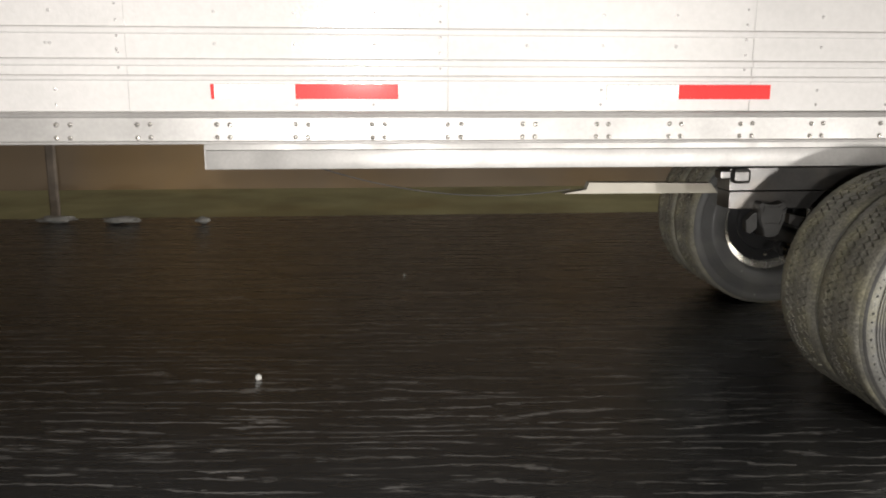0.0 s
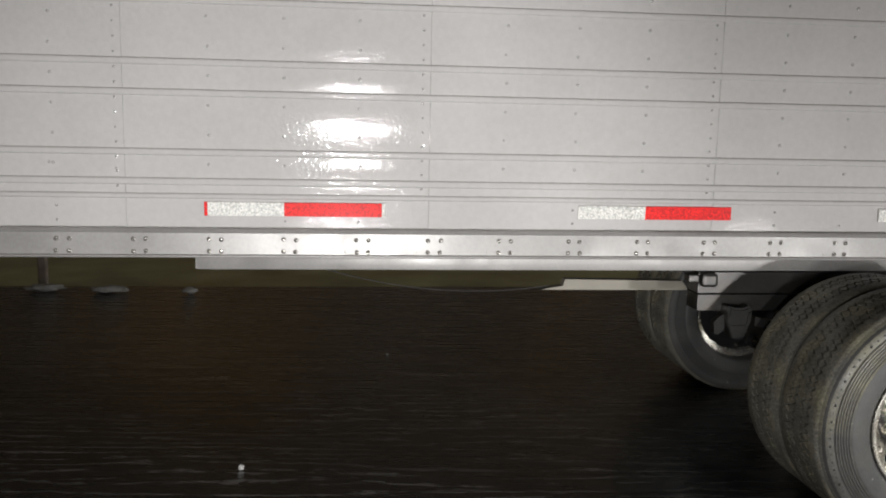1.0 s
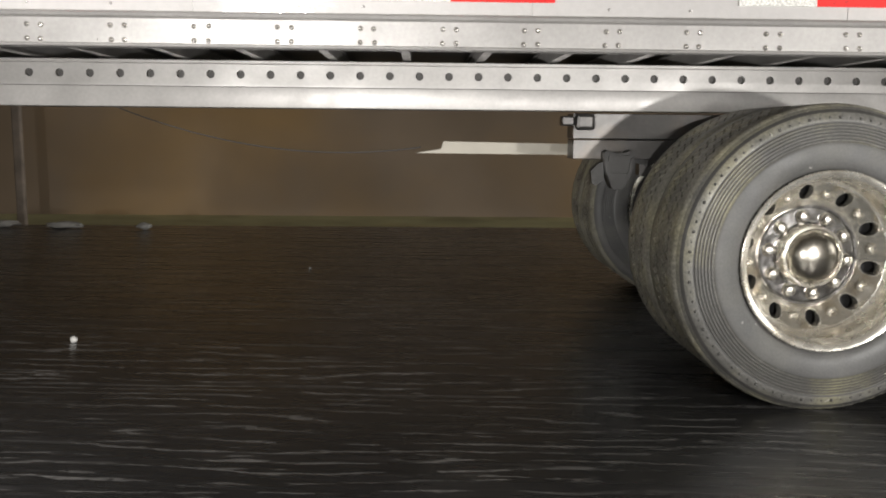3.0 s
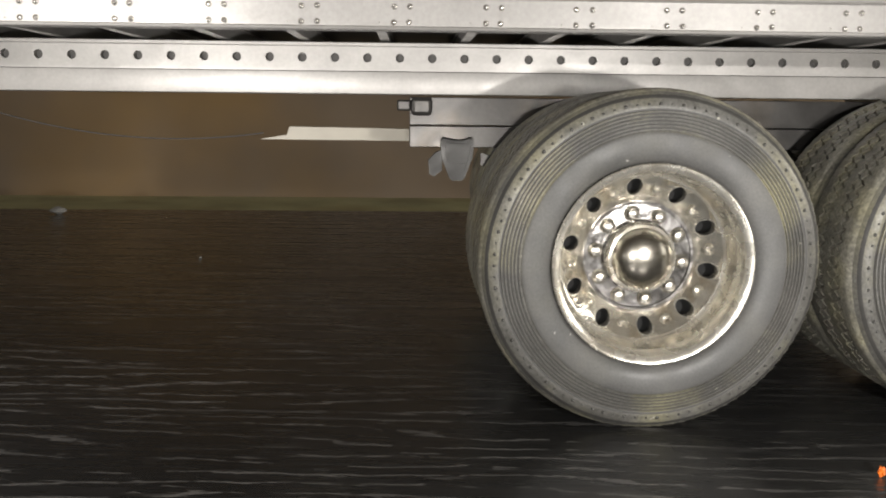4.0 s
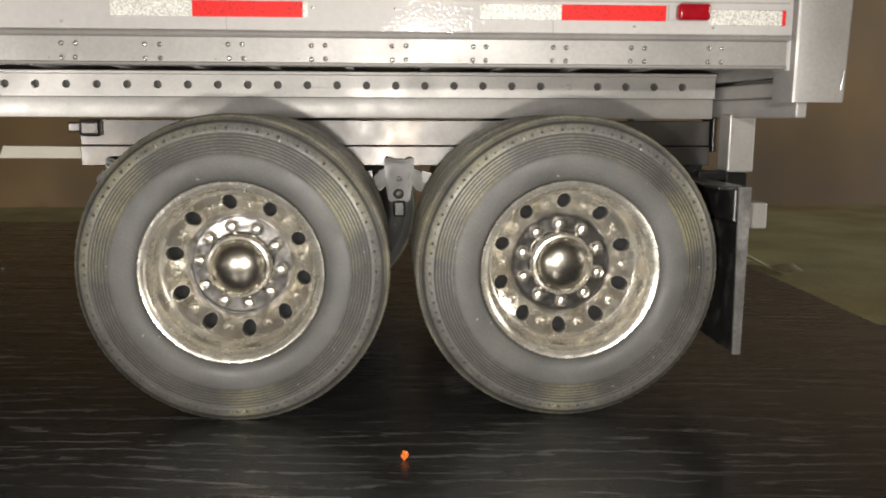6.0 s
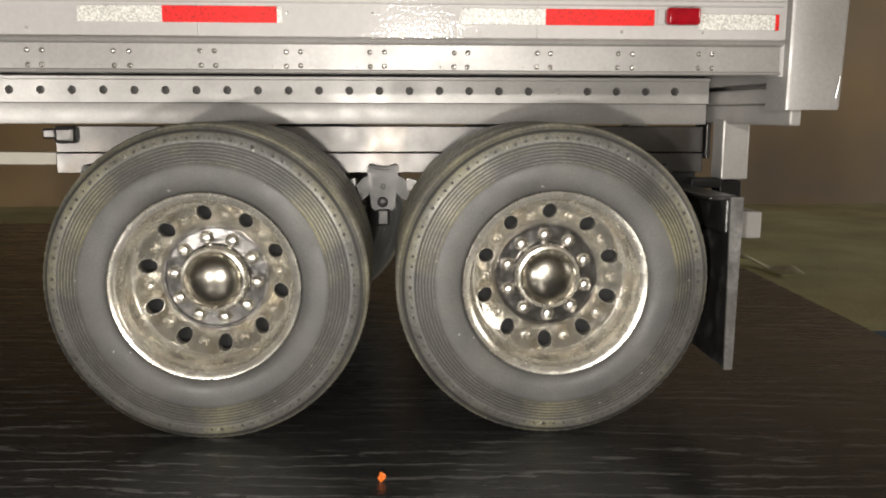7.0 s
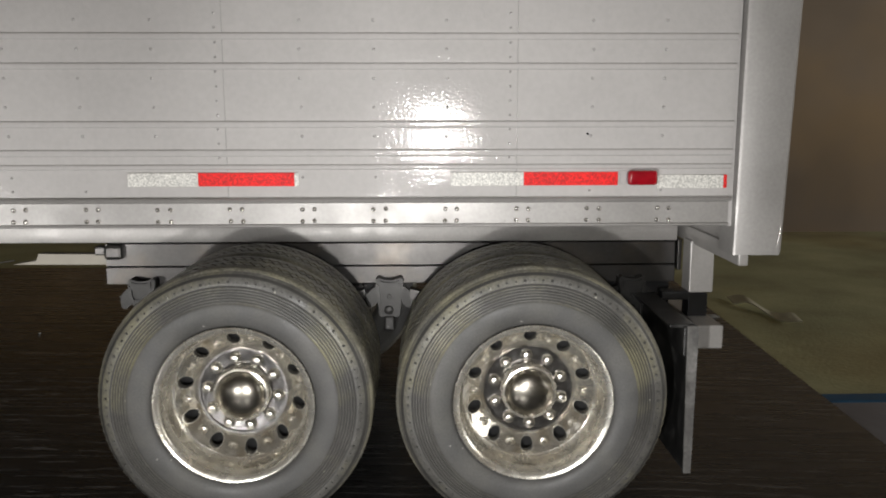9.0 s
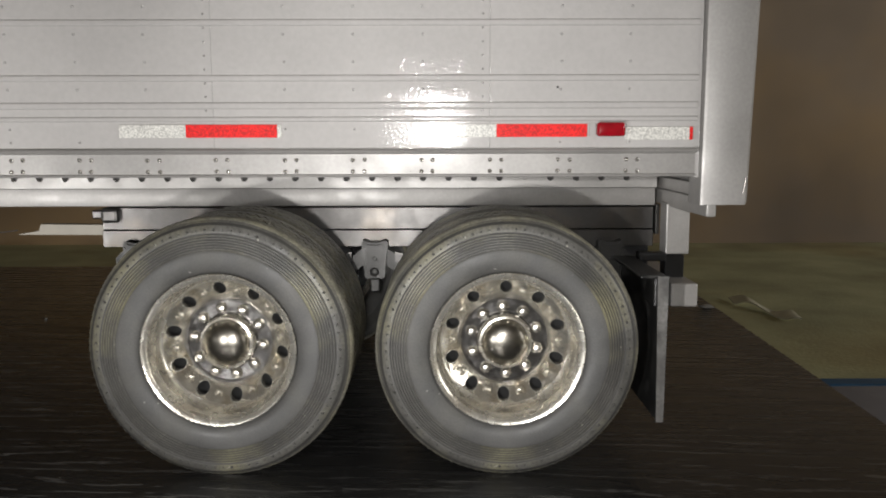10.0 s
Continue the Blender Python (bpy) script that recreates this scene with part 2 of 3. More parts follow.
def join(bm, other):
    verts = [bm.verts.new(v.co) for v in other.verts]
    for f in other.faces:
        bm.faces.new([verts[v.index] for v in f.verts])
    other.free()


def prism(points, axis, a, b, bm=None):
    """A flat outline drawn out along an axis from a to b. Outline: (y, z) for x, (x, z) for y, (x, y) for z."""
    bm = bm or bmesh.new()
    place = {"x": lambda p, d: (d, p[0], p[1]), "y": lambda p, d: (p[0], d, p[1]), "z": lambda p, d: (p[0], p[1], d)}[axis]
    ends = [[bm.verts.new(place(p, d)) for p in points] for d in (a, b)]
    bm.faces.new(ends[0])
    bm.faces.new(ends[1][::-1])
    for i in range(len(points)):
        j = (i + 1) % len(points)
        bm.faces.new((ends[0][i], ends[0][j], ends[1][j], ends[1][i]))
    return bm


def lathe(profile, count=64, bm=None, centre=(0, 0, 0)):
    """Turns (radius, y) about the y axis. A radius of 0 closes the end."""
    bm = bm or bmesh.new()
    rings = []
    for r, y in profile:
        if r < 1e-6:
            rings.append([bm.verts.new((centre[0], centre[1] + y, centre[2]))])
        else:
            rings.append([bm.verts.new((centre[0] + r * math.cos(2 * math.pi * i / count), centre[1] + y,
                                        centre[2] + r * math.sin(2 * math.pi * i / count))) for i in range(count)])
    for one, two in zip(rings, rings[1:]):
        for i in range(count):
            j = (i + 1) % count
            loop = [one[i % len(one)], one[j % len(one)], two[j % len(two)], two[i % len(two)]]
            bm.faces.new(list(dict.fromkeys(loop)))
    return bm


def pierced(bm, to, u0, u1, v0, v1, cu, cv, ru, rv, depth, count=20):
    """A cell with a round hole whose wall goes in by depth; to(u, v, d) places it."""
    outer, inner, deep = [], [], []
    for i in range(count):
        a = 2 * math.pi * (i + 0.5) / count
        c, s = math.cos(a), math.sin(a)
        k = 1 / max(abs(c), abs(s))
        u = cu + (c * k) * ((u1 - cu) if c > 0 else (cu - u0))
        v = cv + (s * k) * ((v1 - cv) if s > 0 else (cv - v0))
        outer.append(bm.verts.new(to(u, v, 0)))
        inner.append(bm.verts.new(to(cu + ru * c, cv + rv * s, 0)))
        deep.append(bm.verts.new(to(cu + ru * c, cv + rv * s, depth)))
    for i in range(count):
        j = (i + 1) % count
        bm.faces.new((outer[i], outer[j], inner[j], inner[i]))
        bm.faces.new((inner[i], inner[j], deep[j], deep[i]))
    corners = [(u0, v0), (u1, v0), (u1, v1), (u0, v1)]
    for u, v in corners:
        near = sorted(outer, key=lambda w: (w.co - Vector(to(u, v, 0))).length)[:2]
        bm.faces.new((bm.verts.new(to(u, v, 0)), near[0], near[1]))


def lump(rx, ry, rz, seed, rough=0.25):
    """An irregular crumb that stands on z = 0."""
    bm = bmesh.new()
    bmesh.ops.create_icosphere(bm, subdivisions=3, radius=1.0)
    for v in bm.verts:
        d = 1 + rough * noise.noise(v.co * 1.6 + Vector((seed, 0, 0))) + rough * 0.5 * noise.noise(v.co * 4 + Vector((0, seed, 0)))
        v.co = Vector((v.co.x * rx, v.co.y * ry, v.co.z * rz)) * d
    low = min(v.co.z for v in bm.verts)
    for v in bm.verts:
        v.co.z = max(v.co.z - low - 0.15 * rz, 0)
    return bm


def tube(points, radius, count=8):
    bm = bmesh.new()
    pts = [Vector(p) for p in points]
    rings = []
    for i, p in enumerate(pts):
        way = (pts[min(i + 1, len(pts) - 1)] - pts[max(i - 1, 0)]).normalized()
        side = way.cross(Vector((0, 1, 0))).normalized()
        up = side.cross(way)
        rings.append([bm.verts.new(p + radius * (math.cos(2 * math.pi * k / count) * side + math.sin(2 * math.pi * k / count) * up)) for k in range(count)])
    for one, two in zip(rings, rings[1:]):
        for k in range(count):
            bm.faces.new((one[k], one[(k + 1) % count], two[(k + 1) % count], two[k]))
    bm.faces.new(rings[0])
    bm.faces.new(rings[-1][::-1])
    return bm


# ---- the room ----
tagged(part("ground", box(-1500, 1500, -1500, 1500, -36, -16), CLOTH), "olive green cloth lying under the dark board", "cloth", kind="structure")
tagged(part("wall_back", box(-1500, 1500, 430, 470, -16, 1500), BROWN), "dim brown wall behind the olive cloth", "wall", kind="structure")
tagged(part("wall_left", box(-1540, -1500, -1500, 430, -16, 1500), PLASTER), "plain plastered wall closing the room", "wall", kind="structure")
tagged(part("wall_front", box(-1540, 1540, -1540, -1500, -16, 1500), PLASTER), "plain plastered wall closing the room", "wall", kind="structure")
# Unseen wall; its opening is made up to go with the fill lamp.
side = bmesh.new()
for y0, y1, z0, z1 in ((-1500, -950, -16, 1500), (250, 430, -16, 1500), (-950, 250, -16, 200), (-950, 250, 1200, 1500)):
    box(1500, 1540, y0, y1, z0, z1, 0, side)
tagged(part("wall_right", side, PLASTER), "unseen plain plastered wall with an added opening", "wall", kind="structure")
tagged(part("ceiling", box(-1540, 1540, -1540, 470, 1500, 1540), PLASTER), "plain plastered ceiling closing the room", "ceiling", kind="structure")
tagged(part("trim", box(-248, -243.5, 300, 303, -16, 70, 0.8), material("faded_strip", (0.21, 0.175, 0.145), 0.8, 0.0, 0.3, 9)), "faded pale upright strip behind the board", "trim", kind="structure")

# ---- the board ----
board = bmesh.new()
outline = [(-520, -330), (100, -330), (118, 10), (126.8, 226), (-520, 226)]
prism(outline, "z", -16, 0, board)
bmesh.ops.bevel(board, geom=board.edges[:], offset=0.8, segments=3, affect="EDGES", profile=0.5)
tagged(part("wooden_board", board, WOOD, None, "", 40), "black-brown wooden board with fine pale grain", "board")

# ---- the trailer ----
trailer = tagged(new("semi_trailer"), "grey scale-model semi trailer with riveted sides and dual wheels", "trailer")
GROUP, STEP = -134.95, 10.42
FAR = 105.0

# Side sheets with pressed ribs; each laps over the next one behind it.
RIBS = [(56.2, 56.8), (58.1, 58.95), (62.2, 63.0), (70.35, 71.15), (74.5, 75.3), (82.75, 83.5)]
for k in range(9):
    base = 86.8 + 12.2 * (k // 2) + (0 if k % 2 == 0 else 8.1)
    RIBS.append((base, base + 0.75))
RIBS = [r for r in RIBS if r[1] < 150]


def side_sheet(x0, x1, far=False):
    rows, low, bow = [(51.6, 0.0)], 51.6, 0.028 if x0 < -62 else 0.011
    for a, b in RIBS + [(158, 158)]:
        half = (a - low) / 2
        for k in range(1, 8):
            t = k / 4 - 1
            rows.append((low + half + t * half * 0.96, bow * half * (1 - t * t) * (0.5 if half > 6 else 0.1 if low < 52 else 1)))
        if b > a:
            rows += [(a - 0.12, 0.0), (a + 0.06, 0.30), (a + 0.2, 0.36), (b - 0.2, 0.36), (b - 0.06, 0.30), (b + 0.12, 0.0)]
        low = b + 0.12
    rows.append((158, 0.0))
    rows.sort()
    bm = bmesh.new()
    columns = []
    for x, base in ((x0, -1.09), (x1, -1.0)):
        front = [bm.verts.new((x, base - d, z)) for z, d in rows]
        back = [bm.verts.new((x, 1.0, z)) for z in (158, 51.6)]
        columns.append(front + back)
    n = len(columns[0])
    for i in range(n):
        j = (i + 1) % n
        bm.faces.new((columns[0][i], columns[0][j], columns[1][j], columns[1][i]))
    bm.faces.new(columns[0])
    bm.faces.new(columns[1][::-1])
    return bm


def rivet_head(radius, height):
    return lathe([(radius, 0.05), (radius * 0.95, -height * 0.35), (radius * 0.7, -height * 0.8), (radius * 0.3, -height), (0, -height)], 10)


SEAMS = [-293, -251, -209, -167, -125.2, -82.9, -40.2, 0.4, 42.2, 73.6]
sheets = []
for a, b in zip(SEAMS, SEAMS[1:]):
    sheets.append(part("side_panel", side_sheet(a, b), PANEL, trailer, "", 18))
big = part("rivet", rivet_head(0.24, 0.17), HEAD, sheets[4], "", 60, at=(-135.28, -1.05, 60.95))
tiny = part("small_rivet", rivet_head(0.2, 0.2), TIP, sheets[4], "", 60, at=(-126.4, -1.05, 60.2))
LEVELS = [60.9, 65.0, 69.05, 73.1, 77.1, 81.1, 85.2]
random.seed(3)
for a, b, sheet in list(zip(SEAMS, SEAMS[1:], sheets))[3:]:
    for k in range(-2, 22):
        x = GROUP + STEP * k + 0.3
        if not (a + 1.5 < x < b - 2.2):
            continue
        for z in LEVELS + [53.0, 55.0]:
            if z < 56 and random.random() < 0.5:
                continue
            head = again(big if z > 56 else tiny, (x + random.uniform(-0.1, 0.1), -1.02 - 0.07 * (b - x) / (b - a), z))
            head.parent = sheet
    if b < 70:
        for k in range(13):
            z = 57.8 + 2.03 * k
            if min(abs(z - (p + q) / 2) for p, q in RIBS) > 0.6:
                head = again(tiny, (b - 1.1, -1.0, z))
                head.parent = sheet

# Rolled edges where the sheets lap.
ring = [(0.09 * math.cos(math.pi * k / 4), -1.05 + 0.09 * math.sin(math.pi * k / 4)) for k in range(8)]
seam = part("seam_edge", prism(ring, "z", 52.2, 157), HEAD, trailer, "", 60, (SEAMS[3], 0, 0))
for x in SEAMS[4:-1]:
    again(seam, (x, 0, 0))

# Body behind the side sheets: floor, roof, front and rear, far side.
# Black underside: the shade between the crossmembers is put into its colour.
part("floor", box(-292, 81, 1.0, FAR - 1, 51.4, 54), DARK, trailer)
part("roof", box(-293, 82, -1.0, FAR + 1, 158, 159.5, 0.5), PANEL, trailer)
part("front_wall", box(-294, -292, -1.0, FAR + 1, 47.5, 158, 0.3), PANEL, trailer)
part("far_side", box(-292, 76, FAR - 0.5, FAR + 1, 47.5, 158), PANEL, trailer)
rear = part("rear_door", box(79.5, 81.0, 4.5, FAR / 2 - 0.3, 47.6, 157), PANEL, trailer)
again(rear, (0, FAR / 2 - 4.2, 0))

# Bottom side rail with its lip and groups of four rivets.
rail_outline = [(-0.6, 52.05), (-1.75, 52.0), (-1.95, 51.72), (-1.75, 51.42), (-0.95, 51.32), (-0.82, 51.2), (-0.82, 48.2), (-0.95, 48.1),
                (-1.2, 48.05), (-1.25, 47.85), (-1.1, 47.72), (1.2, 47.72), (1.2, 52.0)]
side_rail = part("side_rail", prism(rail_outline, "x", -292, 73.6), RAIL, trailer, "brushed silver bottom rail", 35)
rail_rivet = part("rail_rivet", rivet_head(0.37, 0.34), RIVET, side_rail, "", 60, at=(GROUP, -0.8, 50.33))
rail_dot = part("small_rivet", rivet_head(0.12, 0.1), RAIL, side_rail, "", 60, at=(GROUP - 1.8, -0.82, 48.55))
for k in range(-4, 20):
    for dx, z in ((0, 50.33), (1.75, 50.33), (0, 48.6), (1.75, 48.6)):
        again(rail_rivet, (GROUP + STEP * k + dx + random.uniform(-0.08, 0.08), -0.8, z + random.uniform(-0.05, 0.05)))
    if k > 3:
        again(rail_dot, (GROUP + STEP * k - 1.7, -0.8, 48.55))

# Outriggers between the side rail and the suspension rail.
beam = bmesh.new()
box(-0.65, 0.65, 1.3, FAR - 1.3, 48.85, 49.1, 0, beam)
box(-0.2, 0.2, 1.3, FAR - 1.3, 49.1, 51.15, 0, beam)
box(-0.65, 0.65, 1.3, FAR - 1.3, 51.15, 51.4, 0, beam)
first = part("crossmember", beam, SILVER, trailer, at=(-103.9 - 11.86 * 15, 0, 0))
for k in range(-14, 15):
    again(first, (-103.9 + 11.86 * k, 0, 0))

# Suspension slide rail with a row of pin holes.
HOLE, PITCH, HOLES = -116.45, 4.772, 40
lower = box(-121.2, 75.0, 27.65, 34, 41.1, 44.35, 0.12)
slide_rail = part("slide_rail", lower, SILVER, trailer, "silver rail pierced with a row of pin holes", 40)
holed = bmesh.new()
to = lambda u, v, d: (u, 27.8 + d, v)
for k in range(HOLES):
    c = HOLE + PITCH * k
    u0 = -121.2 if k == 0 else c - PITCH / 2
    u1 = 75.3 if k == HOLES - 1 else c + PITCH / 2
    if k == HOLES - 5:
        quad = [holed.verts.new(to(*p, 0)) for p in ((u0, 44.43), (u1, 44.43), (u1, 47.9), (u0, 47.9))]
        holed.faces.new(quad)
    else:
        pierced(holed, to, u0, u1, 44.43, 47.9, c, 46.32, 0.64, 0.66, 0.9)
bmesh.ops.remove_doubles(holed, verts=holed.verts[:], dist=0.002)
part("hole_strip", holed, SILVER, slide_rail)
# Darker than the strip: shade inside the pin holes is put into its colour.
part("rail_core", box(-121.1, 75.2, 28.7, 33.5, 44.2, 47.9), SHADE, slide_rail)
part("top_flange", box(-121.2, 75.3, 27.2, 34, 47.92, 48.5, 0.12), SILVER, slide_rail)
part("end_plate", box(-121.4, -121.15, 27.8, 34, 41.2, 47.9), SILVER, slide_rail)
part("hole_plug", lathe([(0.5, 0.0), (0.42, -0.1), (0, -0.14)], 16), SILVER, slide_rail, "", 40, (HOLE + PITCH * (HOLES - 5), 27.8, 46.32))
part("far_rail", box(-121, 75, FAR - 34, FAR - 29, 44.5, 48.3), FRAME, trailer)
part("frame_rail", box(-290, -121.6, 28.6, 33, 46.2, 48.7, 0.2), SILVER, trailer)

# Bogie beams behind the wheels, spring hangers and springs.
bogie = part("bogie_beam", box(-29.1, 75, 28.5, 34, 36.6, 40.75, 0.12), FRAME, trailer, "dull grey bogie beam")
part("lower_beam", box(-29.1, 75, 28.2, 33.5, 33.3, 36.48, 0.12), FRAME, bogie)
part("stop_block", box(-28.9, -25.7, 27.0, 31, 38.0, 40.7, 0.6), FRAME, bogie)
part("stop_pin", box(-31.0, -28.9, 28.2, 31, 38.7, 40.3, 0.3), FRAME, bogie)
part("end_strip", box(75.2, 75.9, 27.5, 33, 35.6, 41.3, 0.1), FRAME, bogie)
# Added plate: the shade behind the second wheel is put in as black.
part("dark_filler", box(58, 74.5, 30, 33, 24, 37), DARK, bogie)


def hanger(x):
    """A cast hanger: saddle-shaped top, raised borders, a boss, and a clip under it; the front one narrows to a point."""
    low, foot = (1.15, 29.1) if x < 0 else (1.85, 28.1)
    outline = [(-2.5, 34.5), (-2.4, 35.1), (-1.9, 35.4), (-1.4, 35.2), (-0.8, 34.85), (0.8, 34.85), (1.4, 35.2), (1.9, 35.4), (2.4, 35.1), (2.5, 34.5),
               (2.3, 32.4), (low, foot + 0.4), (low - 0.4, foot), (0.4 - low, foot), (-low, foot + 0.4), (-2.3, 32.4)]
    cast = prism(outline, "y", 26.2, 29.2)
    bmesh.ops.bevel(cast, geom=[e for e in cast.edges if all(v.co.y < 26.3 for v in e.verts)], offset=0.15, segments=2, affect="EDGES")
    plate = part("spring_hanger", cast, CAST, trailer, "cast grey spring hanger", 30, (x, -0.5, -0.6))
    for k in (-1, 1):
        border = prism([(1.85 * k, 34.0), (2.4 * k, 34.4), (2.2 * k, 32.4), (low * k, foot + 0.5), ((low - 0.45) * k, foot + 0.5), (1.65 * k, 32.4)][::k], "y", 25.85, 26.35)
        part("border", border, CAST, plate)
    saddle = [(-1.8, 33.5), (1.8, 33.5), (1.7, 34.9), (1.0, 34.6), (-1.0, 34.6), (-1.7, 34.9)]
    part("saddle", prism(saddle, "y", 25.8, 26.35), CAST, plate)
    if x < 0:
        part("ridge", prism([(-1.35, 31.7), (1.35, 31.7), (0.8, 29.5), (-0.8, 29.5)], "y", 25.9, 26.3), CAST, plate)
    else:
        part("bolt", lathe([(0.42, 0), (0.36, -0.25), (0, -0.3)], 12), CAST, plate, "", 40, (0, 26.2, 31.9))
        part("boss", lathe([(0.85, 0), (0.8, -0.22), (0.6, -0.34), (0, -0.36)], 18), CAST, plate, "", 40, (-0.1, 26.2, 29.4))
        part("clip", box(-1.0, 1.0, 25.9, 28.0, 25.6, 28.3, 0.35), CAST, plate)
    for k in (-1,) if x < 0 else (-1, 1):
        ear = prism([(2.2 * k, 33.6), (3.2 * k, 33.2), (4.3 * k, 32.0), (4.1 * k, 30.0), (3.4 * k, 29.6), (2.2 * k, 30.6)][::k], "y", 27.2, 28.8)
        part("ear", ear, CAST, plate)


for x in (-22.0, 22.4, 66.6):
    hanger(x)
leaf = bmesh.new()
for k in range(12):
    a, b = -18.5 + 36.5 * k / 12, -18.5 + 36.5 * (k + 1) / 12
    za, zb = (31.8 - 3.0 * math.sin(math.pi * (v + 18.5) / 36.5) for v in (a, b))
    prism([(a, za - 1.0), (b, zb - 1.0), (b, zb + 0.8), (a, za + 0.8)], "y", 26.2, 28.6, leaf)
spring = part("leaf_spring", leaf, FRAME, trailer)
again(spring, (44.65, 0, 0))


# ---- wheels ----
def tyre_mesh():
    """A truck tyre: bulging sidewall, fine rings, a pitted shoulder and zigzag grooves in the tread."""
    side = [(12.0, -0.8), (12.25, -1.85), (12.7, -2.3), (13.3, -2.56), (14.0, -2.7), (14.8, -2.74), (15.4, -2.7), (15.75, -2.64)]
    first_ring = len(side)
    r = 15.9
    for k in range(6):
        y = -2.6 + 0.2 * (r - 15.9)
        side += [(r, y + 0.08), (r + 0.08, y - 0.05), (r + 0.21, y - 0.03), (r + 0.28, y + 0.15)]
        r += 0.41
    side += [(18.45, -2.1), (18.85, -2.02), (19.25, -1.92)]
    pit = len(side)
    side += [(19.65, -1.74), (20.05, -1.44), (20.42, -1.02), (20.7, -0.5)]
    wide = 9.9
    tread = [(20.84, 0.05), (20.84, 1.75), (20.0, 1.85), (20.0, 2.35), (20.84, 2.45), (20.84, 3.3), (20.0, 3.4), (20.0, 3.9), (20.84, 4.0), (20.84, wide / 2)]
    rows = side + tread + [(p, wide - q) for p, q in (side + tread[:-1])[::-1]] + [(11.6, 8.2), (11.6, 2.0)]
    total, count = len(rows), 360
    bm = bmesh.new()
    rings = []
    half = len(side) + len(tread)
    for n, (radius, y) in enumerate(rows):
        ring = []
        m = n if n < half else 2 * (half - 1) - n
        zig = len(side) < n < total - len(side) - 3
        for i in range(count):
            a = 2 * math.pi * i / count
            r, v = radius, y
            if zig:
                from_edge = min(y, wide - y)
                way = 1 if 1.7 < from_edge < 2.6 else -1 if 3.25 < from_edge < 4.1 else 0
                v += (-0.45, 0.0, 0.45, 0.0)[i % 4] * way
            inward = 1 if n < half else -1
            if m in (pit + 1, pit + 2) and i % 4 == 3:
                v, r = v + 0.14 * inward, r - 0.02
            if m in (pit + 2, pit + 3) and i % 4 in (1, 2):
                v, r = v + 0.10 * inward, r - 0.03
            if m in (pit + 3, len(side)) and i % 4 == 3:
                r -= 0.03
            ring.append(bm.verts.new((r * math.cos(a), v, r * math.sin(a))))
        rings.append(ring)
    bm.faces.ensure_lookup_table()
    for n, one in enumerate(rings):
        two = rings[(n + 1) % total]
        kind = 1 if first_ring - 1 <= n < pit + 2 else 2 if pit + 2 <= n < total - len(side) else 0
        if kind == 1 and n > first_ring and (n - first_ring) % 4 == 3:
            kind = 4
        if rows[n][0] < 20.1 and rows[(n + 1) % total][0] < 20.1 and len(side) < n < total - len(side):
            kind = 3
        for i in range(count):
            j = (i + 1) % count
            bm.faces.new((one[i], one[j], two[j], two[i])).material_index = kind
    return bm


